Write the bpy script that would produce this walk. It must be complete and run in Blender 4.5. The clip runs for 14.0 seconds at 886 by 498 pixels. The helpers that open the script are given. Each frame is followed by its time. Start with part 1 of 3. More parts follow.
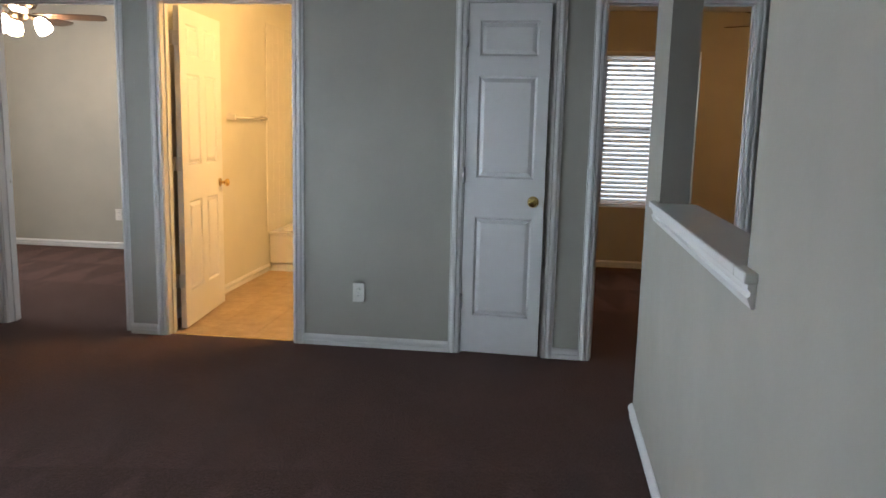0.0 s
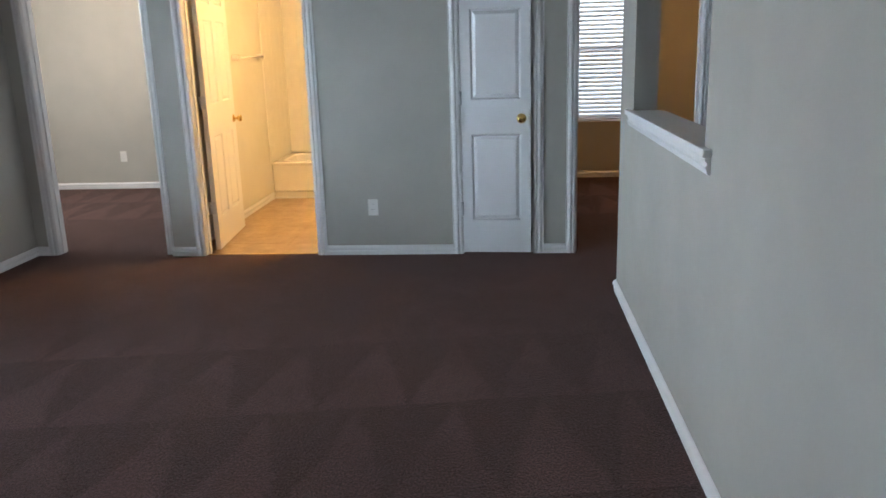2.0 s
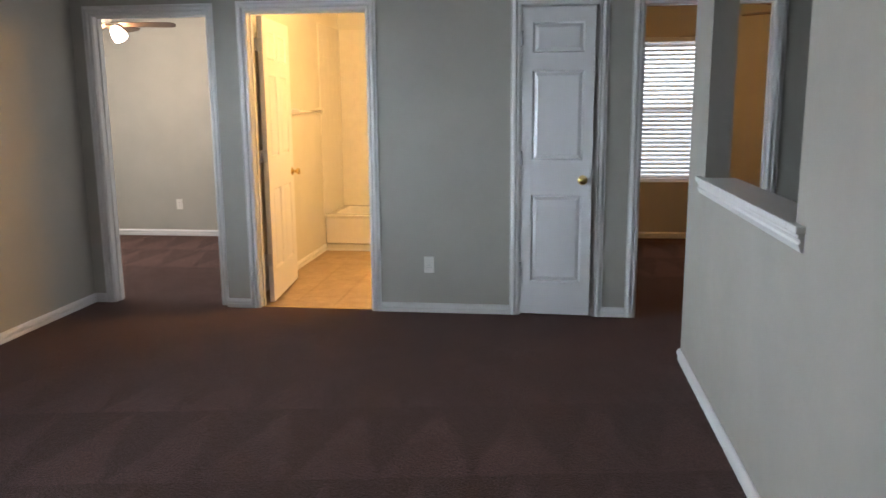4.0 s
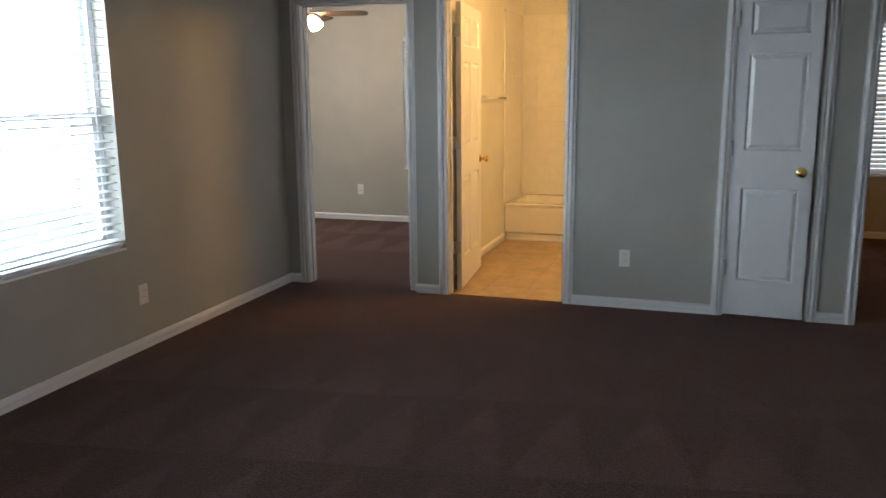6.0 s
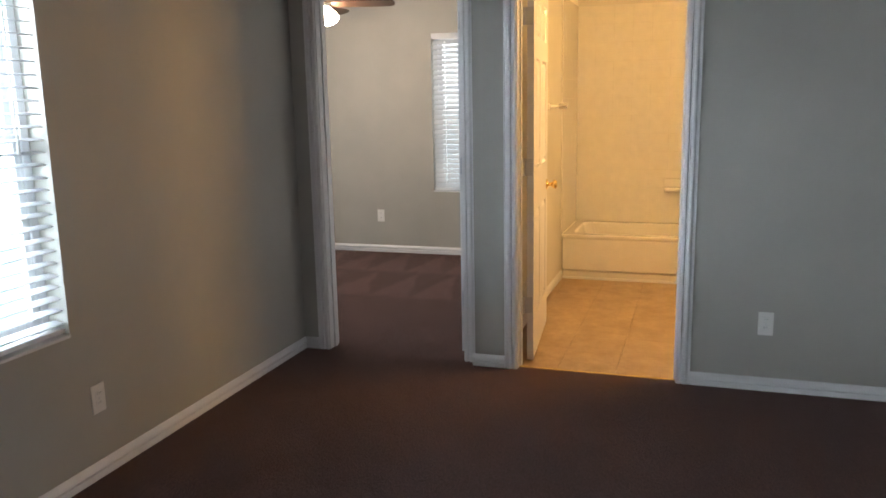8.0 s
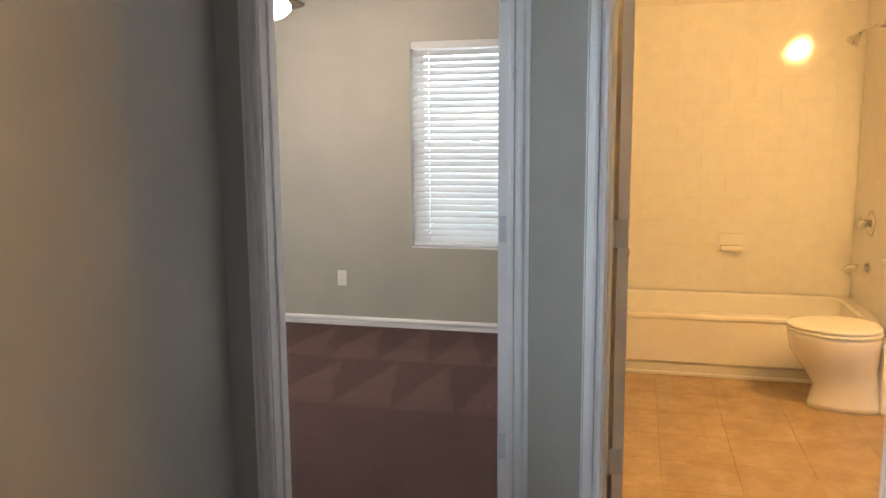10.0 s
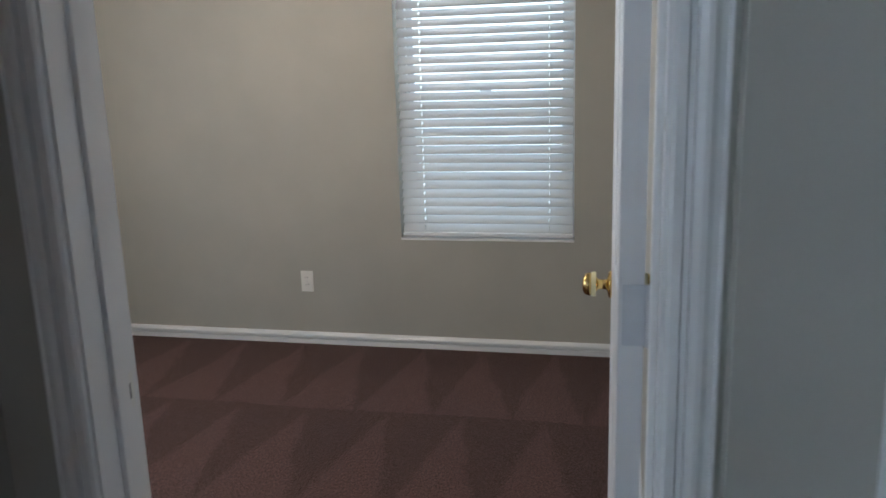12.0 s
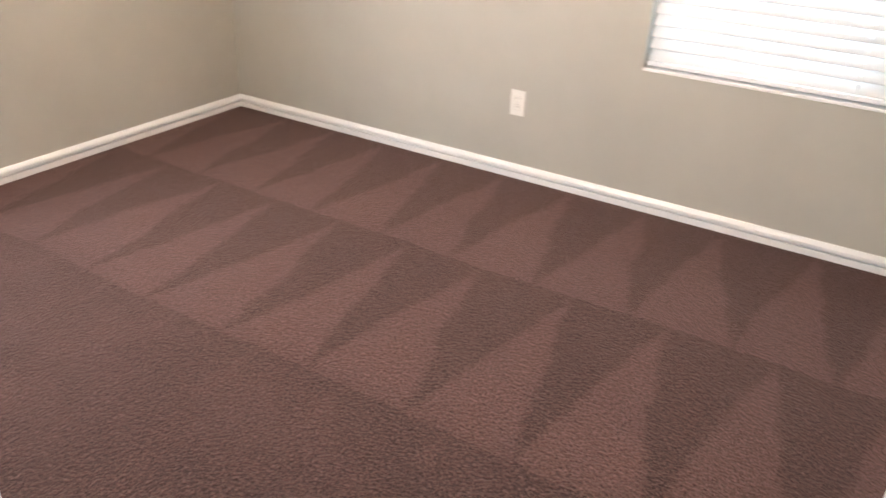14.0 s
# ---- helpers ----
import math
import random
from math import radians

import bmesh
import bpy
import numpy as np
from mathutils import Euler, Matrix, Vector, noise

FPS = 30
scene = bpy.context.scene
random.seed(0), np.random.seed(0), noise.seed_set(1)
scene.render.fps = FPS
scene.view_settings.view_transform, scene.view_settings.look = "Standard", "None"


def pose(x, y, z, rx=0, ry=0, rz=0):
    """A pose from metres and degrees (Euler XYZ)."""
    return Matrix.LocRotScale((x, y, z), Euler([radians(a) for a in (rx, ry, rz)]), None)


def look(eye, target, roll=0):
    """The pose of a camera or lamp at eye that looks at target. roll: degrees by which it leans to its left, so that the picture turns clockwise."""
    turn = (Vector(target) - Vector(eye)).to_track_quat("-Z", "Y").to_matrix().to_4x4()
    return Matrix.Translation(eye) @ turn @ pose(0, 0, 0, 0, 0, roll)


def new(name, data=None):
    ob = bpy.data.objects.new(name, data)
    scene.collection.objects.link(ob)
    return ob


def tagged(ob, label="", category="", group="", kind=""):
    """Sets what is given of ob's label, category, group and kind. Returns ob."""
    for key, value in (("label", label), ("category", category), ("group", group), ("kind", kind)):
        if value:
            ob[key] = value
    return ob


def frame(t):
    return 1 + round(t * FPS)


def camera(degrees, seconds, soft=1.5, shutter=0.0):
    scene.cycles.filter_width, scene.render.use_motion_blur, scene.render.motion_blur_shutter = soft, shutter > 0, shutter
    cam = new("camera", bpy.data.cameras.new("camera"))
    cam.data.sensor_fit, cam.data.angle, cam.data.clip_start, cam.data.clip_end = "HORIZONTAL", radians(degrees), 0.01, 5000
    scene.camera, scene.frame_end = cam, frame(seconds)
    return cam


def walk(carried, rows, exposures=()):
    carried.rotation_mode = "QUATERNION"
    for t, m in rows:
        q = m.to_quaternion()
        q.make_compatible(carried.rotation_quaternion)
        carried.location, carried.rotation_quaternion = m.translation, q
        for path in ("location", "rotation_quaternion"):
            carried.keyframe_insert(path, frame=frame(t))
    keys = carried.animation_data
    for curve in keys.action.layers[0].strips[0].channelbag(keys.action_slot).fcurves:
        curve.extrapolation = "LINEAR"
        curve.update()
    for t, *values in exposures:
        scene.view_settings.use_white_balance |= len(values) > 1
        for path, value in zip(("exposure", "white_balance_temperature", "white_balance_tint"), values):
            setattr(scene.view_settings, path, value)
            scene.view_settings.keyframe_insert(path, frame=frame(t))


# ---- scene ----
cam = camera(58.6, 14.0, shutter=0.4)
PATH = [
    (0, (0.779, -4.587, 1.374), (0.529, -2.628, 1.056), 1.4),
    (0.5, (0.69, -4.825, 1.373), (0.446, -2.87, 1.03), 0.5),
    (1, (0.638, -5.045, 1.409), (0.427, -3.092, 1.033), -0.7),
    (1.5, (0.627, -5.219, 1.394), (0.441, -3.271, 0.98), -0.7),
    (2, (0.602, -5.343, 1.397), (0.443, -3.411, 0.904), -1.7),
    (2.2, (0.583, -5.343, 1.408), (0.479, -3.388, 1.002), -2.2),
    (4.3, (0.435, -5.282, 1.45), (0.111, -3.343, 1.083), -0.0),
    (4.5, (0.407, -5.289, 1.455), (0.019, -3.364, 1.079), 0.0),
    (5, (0.373, -5.305, 1.438), (-0.132, -3.41, 1.047), 0.4),
    (5.5, (0.337, -5.299, 1.426), (-0.211, -3.416, 1.031), 0.3),
    (6, (0.154, -5.228, 1.427), (-0.464, -3.366, 1.037), -0.5),
    (6.5, (0.016, -5.035, 1.381), (-0.627, -3.183, 0.983), 0.2),
    (7, (-0.177, -4.658, 1.391), (-0.818, -2.805, 0.996), 1.4),
    (7.5, (-0.423, -4.364, 1.396), (-1.061, -2.51, 1.003), -0.2),
    (8, (-0.64, -3.977, 1.43), (-1.255, -2.11, 1.059), -1.1),
    (8.5, (-0.804, -3.644, 1.439), (-1.41, -1.763, 1.128), -1.0),
    (8.7, (-0.928, -3.47, 1.434), (-1.502, -1.577, 1.139), -0.6),
    (11, (-1.669, -1.644, 1.364), (-2.133, 0.280, 1.076), -0.5),
    (11.5, (-1.79, -1.283, 1.401), (-2.294, 0.616, 1.03), -1.5),
    (12, (-1.906, -0.916, 1.406), (-2.339, 0.990, 0.983), -1.7),
    (12.5, (-2.008, -0.609, 1.414), (-2.5, 1.279, 0.976), -0.5),
    (13, (-2.136, -0.297, 1.399), (-2.641, 1.519, 0.731), 0.9),
    (13.5, (-2.116, -0.153, 1.39), (-2.756, 1.513, 0.487), 1.7),
    (14, (-2.023, -0.076, 1.397), (-2.955, 1.428, 0.464), 2.0),
]
walk(cam, [(t, look(eye, target, roll)) for t, eye, target, roll in PATH],
     exposures=[(0, -0.35, 6300, 12), (2.2, 0.0, 5950, 11), (4.3, -0.15, 6350, 14), (5.0, -0.28, 6300, 14), (6.0, -0.62, 6300, 12), (6.5, -0.66, 6300, 12), (7.0, -0.64, 6300, 12),
                (8.0, -0.47, 6350, 14), (8.7, -0.22, 6400, 15), (11.0, -0.45, 6300, 12), (11.5, -0.80, 6050, 11), (12.0, -0.88, 5750, 10), (12.5, -1.05, 5550, 10), (13.0, -0.85, 5600, 11),
                (13.5, 0.18, 6200, 16), (14.0, 0.76, 6450, 18)])

# ---- plan, metres: the wall with four doorways has its face at y = 0, the carpet is z = 0 ----
CEIL = 2.44
WT = 0.115                      # inner walls
XT = 0.15                       # outer walls
X_WEST = -2.838                 # living area, window wall
X_EAST = 1.238                  # living area, face of the half wall
Y_SOUTH = -7.5
STEP_X, STEP = -1.775, 0.055    # west of here the wall with the doorways stands back
X_B1W, X_B1E, Y_B1N = -5.285, -1.815, 2.97
X_BAW, X_BAE, Y_BAN = -1.688, -0.02, 2.985
TUB_Y = 2.23                    # front of the bathtub
X_B2W, X_B2E, Y_B2N = 1.03, 4.1, 3.22
DOORS = {"door_1": (-2.676, -1.854), "door_2": (-1.539, -0.726), "door_3": (0.308, 0.792), "door_4": (1.083, 1.868)}
HEAD = 2.045
WIN_B1 = (-3.009, -2.12, 0.597, 2.02)
WIN_B2 = (1.26, 2.17, 0.60, 2.075)
WIN_W = (-2.64, -1.737, 0.600, 2.025)
# Out of view; assumed, to bring more daylight into the first bedroom.
WIN_B1W_ADDED = (0.30, 1.20, 0.60, 2.03)
# Out of view; an added opening that lights the living area's west wall.
WIN_E_ADDED = (-7.20, -5.50, 0.600, 2.025)

# ---- sky, sun and lamps ----
world = bpy.data.worlds.new("sky")
scene.world = world
world.use_nodes = True
wn = world.node_tree
sky = wn.nodes.new("ShaderNodeTexSky")
sky.sky_type = "NISHITA"
sky.sun_disc = False
sky.sun_elevation, sky.sun_rotation = radians(48), radians(100)
wn.links.new(sky.outputs[0], wn.nodes["Background"].inputs[0])
wn.nodes["Background"].inputs[1].default_value = 0.12
sun = bpy.data.lights.new("sun", "SUN")
sun.energy, sun.angle, sun.color = 2.5, radians(0.5), (1, 0.95, 0.88)
new("sun", sun).matrix_world = look((20, -3.5, 22), (0, 0, 0))


LO = XT + 0.02                  # the bright outdoors stands right outside the panes
DAY = (0.78, 0.91, 1.0)


def daylight(m, width, height, radiance, colour=DAY):
    """A plain glowing backdrop of white sky outside a window."""
    mat = bpy.data.materials.new("overcast_daylight")
    mat.use_nodes = True
    mat.node_tree.nodes.clear()
    out = mat.node_tree.nodes.new("ShaderNodeOutputMaterial")
    em = mat.node_tree.nodes.new("ShaderNodeEmission")
    em.inputs[0].default_value, em.inputs[1].default_value = (*colour, 1), radiance
    mat.node_tree.links.new(em.outputs[0], out.inputs[0])
    me = bpy.data.meshes.new("backdrop")
    w, h = width / 2, height / 2
    me.from_pydata([(-w, -h, 0), (w, -h, 0), (w, h, 0), (-w, h, 0)], [], [(0, 1, 2, 3)])
    me.materials.append(mat)
    ob = tagged(new("backdrop", me), "plain white overcast daylight outside the window", "sky", kind="structure")
    ob.matrix_world = m


FAR_OUT = XT + 1.6              # white sky above a paler strip of yard
daylight(look((X_WEST - FAR_OUT, -4.6, 2.25), (0, -4.6, 2.25)), 8.8, 3.3, 60)
daylight(look((X_WEST - FAR_OUT, -4.6, 0.25), (0, -4.6, 0.25)), 8.8, 0.69, 3.2, (0.72, 0.95, 1.0))
# Unseen glow added on the east side to brighten the living area.
daylight(look((X_EAST + FAR_OUT, -6.35, 1.9), (0, -6.35, 1.9)), 5.0, 3.0, 15.0, (0.97, 0.94, 1.0))
daylight(look((-2.5645, Y_B1N + LO, 1.31), (-2.5645, 0, 1.31)), 0.97, 1.50, 5.4, (0.82, 0.95, 1.0))
# Glow for the assumed side window, added to lift the bedroom walls.
daylight(look((X_B1W - LO, 0.75, 1.315), (0, 0.75, 1.315)), 0.98, 1.50, 17, (0.84, 0.94, 1.0))
daylight(look(((WIN_B2[0] + WIN_B2[1]) / 2, Y_B2N + LO, 1.3575), ((WIN_B2[0] + WIN_B2[1]) / 2, 0, 1.3575)), 1.0, 1.58, 3.6, (0.9, 0.95, 1.0))


# ---- materials ----
def nodes_of(name, rough=0.6, metal=0.0):
    m = bpy.data.materials.new(name)
    m.use_nodes = True
    nt = m.node_tree
    b = nt.nodes["Principled BSDF"]
    b.inputs["Roughness"].default_value = rough
    b.inputs["Metallic"].default_value = metal
    return m, nt, b


def put(nt, kind, **values):
    n = nt.nodes.new(kind)
    for key, value in values.items():
        if key in n.inputs:
            n.inputs[key].default_value = value
    return n


def coords(nt):
    return put(nt, "ShaderNodeNewGeometry").outputs["Position"]


def noise_tex(nt, scale, detail=3.0, rough=0.55):
    n = put(nt, "ShaderNodeTexNoise", Scale=scale, Detail=detail, Roughness=rough)
    nt.links.new(coords(nt), n.inputs["Vector"])
    return n.outputs["Fac"]


def math_node(nt, op, a, b=None, c=None):
    n = nt.nodes.new("ShaderNodeMath")
    n.operation = op
    for i, v in enumerate((a, b, c)):
        if v is None:
            continue
        if isinstance(v, (int, float)):
            n.inputs[i].default_value = v
        else:
            nt.links.new(v, n.inputs[i])
    return n.outputs[0]


def mix_colour(nt, fac, a, b):
    n = nt.nodes.new("ShaderNodeMix")
    n.data_type = "RGBA"
    if isinstance(fac, (int, float)):
        n.inputs["Factor"].default_value = fac
    else:
        nt.links.new(fac, n.inputs["Factor"])
    for socket, v in ((n.inputs[6], a), (n.inputs[7], b)):
        if isinstance(v, tuple):
            socket.default_value = (*v, 1)
        else:
            nt.links.new(v, socket)
    return n.outputs[2]


def ramp(nt, fac, lo, hi):
    n = put(nt, "ShaderNodeMapRange")
    n.inputs["From Min"].default_value, n.inputs["From Max"].default_value = lo, hi
    nt.links.new(fac, n.inputs["Value"])
    return n.outputs[0]


def bump(nt, bsdf, height, strength, distance):
    n = put(nt, "ShaderNodeBump", Strength=strength, Distance=distance)
    nt.links.new(height, n.inputs["Height"])
    nt.links.new(n.outputs[0], bsdf.inputs["Normal"])


def paint(name, colour, rough, peel=0.25, peel_scale=90, vary=0.05, scuffs=0.10):
    """Rolled paint: a fine orange peel and a faint large-scale unevenness."""
    m, nt, b = nodes_of(name, rough)
    dark = tuple(c * (1 - vary) for c in colour)
    light = tuple(min(1, c * (1 + vary)) for c in colour)
    big = ramp(nt, noise_tex(nt, 1.7, 4), 0.35, 0.65)
    nt.links.new(mix_colour(nt, big, dark, light), b.inputs["Base Color"])
    if peel:
        bump(nt, b, noise_tex(nt, peel_scale, 2), peel, 0.002)
    scuff = ramp(nt, noise_tex(nt, 9, 5), 0.3, 0.75)
    nt.links.new(math_node(nt, "MULTIPLY_ADD", scuff, scuffs, rough - scuffs / 2), b.inputs["Roughness"])
    return m


def carpet_material(name):
    """Cut-pile carpet, brushed light and dark in wedges by a vacuum cleaner."""
    m, nt, b = nodes_of(name, 0.95)
    pos = coords(nt)
    sep = nt.nodes.new("ShaderNodeSeparateXYZ")
    nt.links.new(pos, sep.inputs[0])
    wob = math_node(nt, "MULTIPLY_ADD", noise_tex(nt, 2.6, 3), 0.12, -0.06)
    fine_wob = math_node(nt, "MULTIPLY_ADD", noise_tex(nt, 40, 2), 0.035, -0.0175)
    x = math_node(nt, "ADD", math_node(nt, "ADD", sep.outputs[0], wob), fine_wob)
    y = math_node(nt, "ADD", math_node(nt, "ADD", sep.outputs[1], math_node(nt, "MULTIPLY", wob, 0.5)), fine_wob)

    def wedges(pitch, depth, x0, y0, skew, peak):
        v = math_node(nt, "DIVIDE", math_node(nt, "SUBTRACT", math_node(nt, "ADD", y, math_node(nt, "MULTIPLY", x, skew)), y0), depth)
        row = math_node(nt, "FLOOR", v)
        up = math_node(nt, "SUBTRACT", v, row)
        u = math_node(nt, "DIVIDE", math_node(nt, "SUBTRACT", x, x0), pitch)
        u = math_node(nt, "ADD", u, math_node(nt, "MULTIPLY", row, 0.07))
        f = math_node(nt, "FRACT", u)
        lo = math_node(nt, "MULTIPLY", up, peak)
        hi = math_node(nt, "SUBTRACT", 1.0, math_node(nt, "MULTIPLY", up, 1.0 - peak))
        a = ramp(nt, math_node(nt, "SUBTRACT", f, lo), -0.03, 0.05)
        c = ramp(nt, math_node(nt, "SUBTRACT", hi, f), -0.03, 0.05)
        return math_node(nt, "MULTIPLY", a, c)

    bed = wedges(0.338, 0.83, -3.36, 2.14, 0.0, 0.36)
    main = wedges(0.36, 0.74, -2.32, -2.45, -0.16, 0.42)
    in_bed = ramp(nt, sep.outputs[1], 0.06, 0.11)
    worn_bed = ramp(nt, math_node(nt, "ADD", sep.outputs[1], math_node(nt, "MULTIPLY", wob, 2.0)), 1.11, 1.41)
    worn_main = ramp(nt, math_node(nt, "ADD", math_node(nt, "MULTIPLY", sep.outputs[1], -1.0), math_node(nt, "MULTIPLY", wob, 3.0)), 1.35, 1.9)
    blot = ramp(nt, noise_tex(nt, 3.2, 4), 0.42, 0.62)
    patch = math_node(nt, "MULTIPLY_ADD", ramp(nt, noise_tex(nt, 1.7, 3), 0.38, 0.62), 0.60, 0.36)
    bed = math_node(nt, "ADD", math_node(nt, "MULTIPLY", bed, worn_bed), math_node(nt, "MULTIPLY", math_node(nt, "SUBTRACT", 1.0, worn_bed), math_node(nt, "MULTIPLY", blot, 0.34)))
    main = math_node(nt, "ADD", math_node(nt, "MULTIPLY", math_node(nt, "MULTIPLY", main, worn_main), patch), math_node(nt, "MULTIPLY", math_node(nt, "SUBTRACT", 1.0, worn_main), math_node(nt, "MULTIPLY", blot, 0.35)))
    lean = math_node(nt, "ADD", math_node(nt, "MULTIPLY", bed, in_bed), math_node(nt, "MULTIPLY", main, math_node(nt, "SUBTRACT", 1.0, in_bed)))
    lean = math_node(nt, "ADD", lean, math_node(nt, "MULTIPLY_ADD", noise_tex(nt, 60, 3), 0.6, -0.3))
    lean = math_node(nt, "ADD", lean, math_node(nt, "MULTIPLY_ADD", noise_tex(nt, 21, 4, 0.65), 0.9, -0.45))
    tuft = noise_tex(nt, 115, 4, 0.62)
    clump = noise_tex(nt, 75, 3, 0.6)
    # The brushed pile's direction-dependent sheen is put into the base colour.
    base = mix_colour(nt, lean, CARPET_DARK, CARPET_LIGHT)
    # Shade between tufts and paler tips are painted in from the bump noise.
    base = mix_colour(nt, math_node(nt, "MULTIPLY", ramp(nt, tuft, 0.53, 0.40), 0.75), base, CARPET_GAP_SHADE)
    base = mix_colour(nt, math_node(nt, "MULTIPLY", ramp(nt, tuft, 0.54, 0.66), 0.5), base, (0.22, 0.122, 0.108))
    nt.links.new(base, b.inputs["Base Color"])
    b.inputs["Sheen Weight"].default_value = 0.25
    b.inputs["Sheen Roughness"].default_value = 0.6
    b.inputs["Sheen Tint"].default_value = (0.75, 0.55, 0.5, 1)
    b.inputs["Specular IOR Level"].default_value = 0.1
    bump(nt, b, math_node(nt, "ADD", tuft, clump), 1.0, 0.012)
    return m


def stone_vinyl(name):
    m, nt, b = nodes_of(name, 0.42)
    info = nt.nodes.new("ShaderNodeObjectInfo")
    blot = ramp(nt, noise_tex(nt, 6, 6, 0.65), 0.3, 0.7)
    col = mix_colour(nt, blot, (0.30, 0.20, 0.11), (0.50, 0.37, 0.23))
    col = mix_colour(nt, math_node(nt, "MULTIPLY", info.outputs["Random"], 0.3), col, (0.36, 0.25, 0.14))
    vein = ramp(nt, noise_tex(nt, 26, 6, 0.7), 0.5, 0.62)
    col = mix_colour(nt, math_node(nt, "MULTIPLY", vein, 0.35), col, (0.26, 0.17, 0.09))
    nt.links.new(col, b.inputs["Base Color"])
    bump(nt, b, noise_tex(nt, 70, 4), 0.15, 0.002)
    return m


def plain(name, colour, rough, metal=0.0, vary=0.08, scale=14.0, grain=0.0):
    m, nt, b = nodes_of(name, rough, metal)
    v = ramp(nt, noise_tex(nt, scale, 4), 0.3, 0.7)
    nt.links.new(mix_colour(nt, v, tuple(c * (1 - vary) for c in colour), tuple(min(1, c * (1 + vary)) for c in colour)), b.inputs["Base Color"])
    if grain:
        bump(nt, b, noise_tex(nt, 160, 3), grain, 0.001)
    return m


def glow(name, colour, strength):
    m, nt, b = nodes_of(name, 0.4)
    b.inputs["Base Color"].default_value = (0.9, 0.88, 0.82, 1)
    b.inputs["Emission Color"].default_value = (*colour, 1)
    b.inputs["Emission Strength"].default_value = strength
    return m


def clear_glass(name, tint=(1, 1, 1)):
    m = bpy.data.materials.new(name)
    m.use_nodes = True
    nt = m.node_tree
    nt.nodes.clear()
    out = nt.nodes.new("ShaderNodeOutputMaterial")
    tr = put(nt, "ShaderNodeBsdfTransparent", Color=(*tint, 1))
    gl = put(nt, "ShaderNodeBsdfGlossy", Roughness=0.02)
    fr = put(nt, "ShaderNodeFresnel", IOR=1.45)
    mx = nt.nodes.new("ShaderNodeMixShader")
    nt.links.new(fr.outputs[0], mx.inputs[0])
    nt.links.new(tr.outputs[0], mx.inputs[1])
    nt.links.new(gl.outputs[0], mx.inputs[2])
    nt.links.new(mx.outputs[0], out.inputs[0])
    return m


def slat_material(name, colour, through_light):
    """White faux-wood slat that lets a little daylight through."""
    m, nt, b = nodes_of(name, 0.45)
    out = nt.nodes["Material Output"]
    v = ramp(nt, noise_tex(nt, 8, 3), 0.3, 0.7)
    nt.links.new(mix_colour(nt, v, tuple(c * 0.95 for c in colour), colour), b.inputs["Base Color"])
    tl = put(nt, "ShaderNodeBsdfTranslucent", Color=(0.80, 0.90, 0.97, 1))
    mx = nt.nodes.new("ShaderNodeMixShader")
    mx.inputs[0].default_value = through_light
    nt.links.new(b.outputs[0], mx.inputs[1])
    nt.links.new(tl.outputs[0], mx.inputs[2])
    nt.links.new(mx.outputs[0], out.inputs[0])
    return m


def wood(name, dark, light, rough):
    m, nt, b = nodes_of(name, rough)
    tc = nt.nodes.new("ShaderNodeTexCoord")
    mp = put(nt, "ShaderNodeMapping", Scale=(3, 40, 40))
    nt.links.new(tc.outputs["Object"], mp.inputs["Vector"])
    n = put(nt, "ShaderNodeTexNoise", Scale=2.0, Detail=6.0, Roughness=0.6)
    nt.links.new(mp.outputs[0], n.inputs["Vector"])
    nt.links.new(mix_colour(nt, ramp(nt, n.outputs["Fac"], 0.3, 0.7), dark, light), b.inputs["Base Color"])
    return m


CARPET_LIGHT, CARPET_DARK, CARPET_GAP_SHADE = (0.108, 0.054, 0.049), (0.044, 0.020, 0.018), (0.011, 0.0052, 0.005)
WALL = paint("greige_wall_paint", (0.41, 0.397, 0.352), 0.62)
BATH = paint("pale_bathroom_paint", (0.68, 0.66, 0.59), 0.5)
CEILING = paint("ceiling_paint", (0.72, 0.71, 0.68), 0.8, 0.5, 60)
TRIM = paint("white_trim_paint", (0.79, 0.79, 0.79), 0.34, 0, 40, 0.03, 0.03)
DOOR = paint("white_door_paint", (0.78, 0.785, 0.80), 0.30, 0, 55, 0.02, 0.02)
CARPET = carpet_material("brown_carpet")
VINYL = stone_vinyl("stone_vinyl")
GROUT = plain("grout", (0.37, 0.265, 0.16), 0.7)
CERAMIC = plain("white_ceramic", (0.82, 0.80, 0.76), 0.12, vary=0.02)
TILE = plain("white_tile", (0.80, 0.78, 0.73), 0.09, vary=0.03)
TILE_GROUT = plain("tile_grout", (0.78, 0.76, 0.71), 0.5)
BRASS = plain("polished_brass", (0.80, 0.58, 0.22), 0.16, 1.0, 0.06)
CHROME = plain("chrome", (0.75, 0.75, 0.75), 0.12, 1.0, 0.03)
SILVER = plain("painted_hinge", (0.58, 0.58, 0.60), 0.42, 0.2)
PLASTIC = plain("white_plastic", (0.78, 0.77, 0.73), 0.35, vary=0.02)
CREAM = plain("cream_plastic", (0.80, 0.72, 0.45), 0.4, vary=0.03)
# Near-black colours that stand in for the shade inside slots and holes.
SLOT = plain("dark_slot", (0.02, 0.02, 0.02), 0.8)
HOLE_SHADE = plain("black_hole", (0.012, 0.012, 0.012), 0.9)
VINYL_WHITE = plain("window_vinyl", (0.78, 0.79, 0.80), 0.4, vary=0.02)
GLASS = clear_glass("window_glass", (0.95, 0.98, 0.97))
SCREEN = clear_glass("insect_screen", (0.80, 0.82, 0.83))
HINGE_PAINT = plain("painted_hinge", (0.60, 0.62, 0.66), 0.4)
SLAT = slat_material("blind_slat", (0.66, 0.67, 0.68), 0.014)
CORD = plain("blind_cord", (0.80, 0.80, 0.78), 0.8)
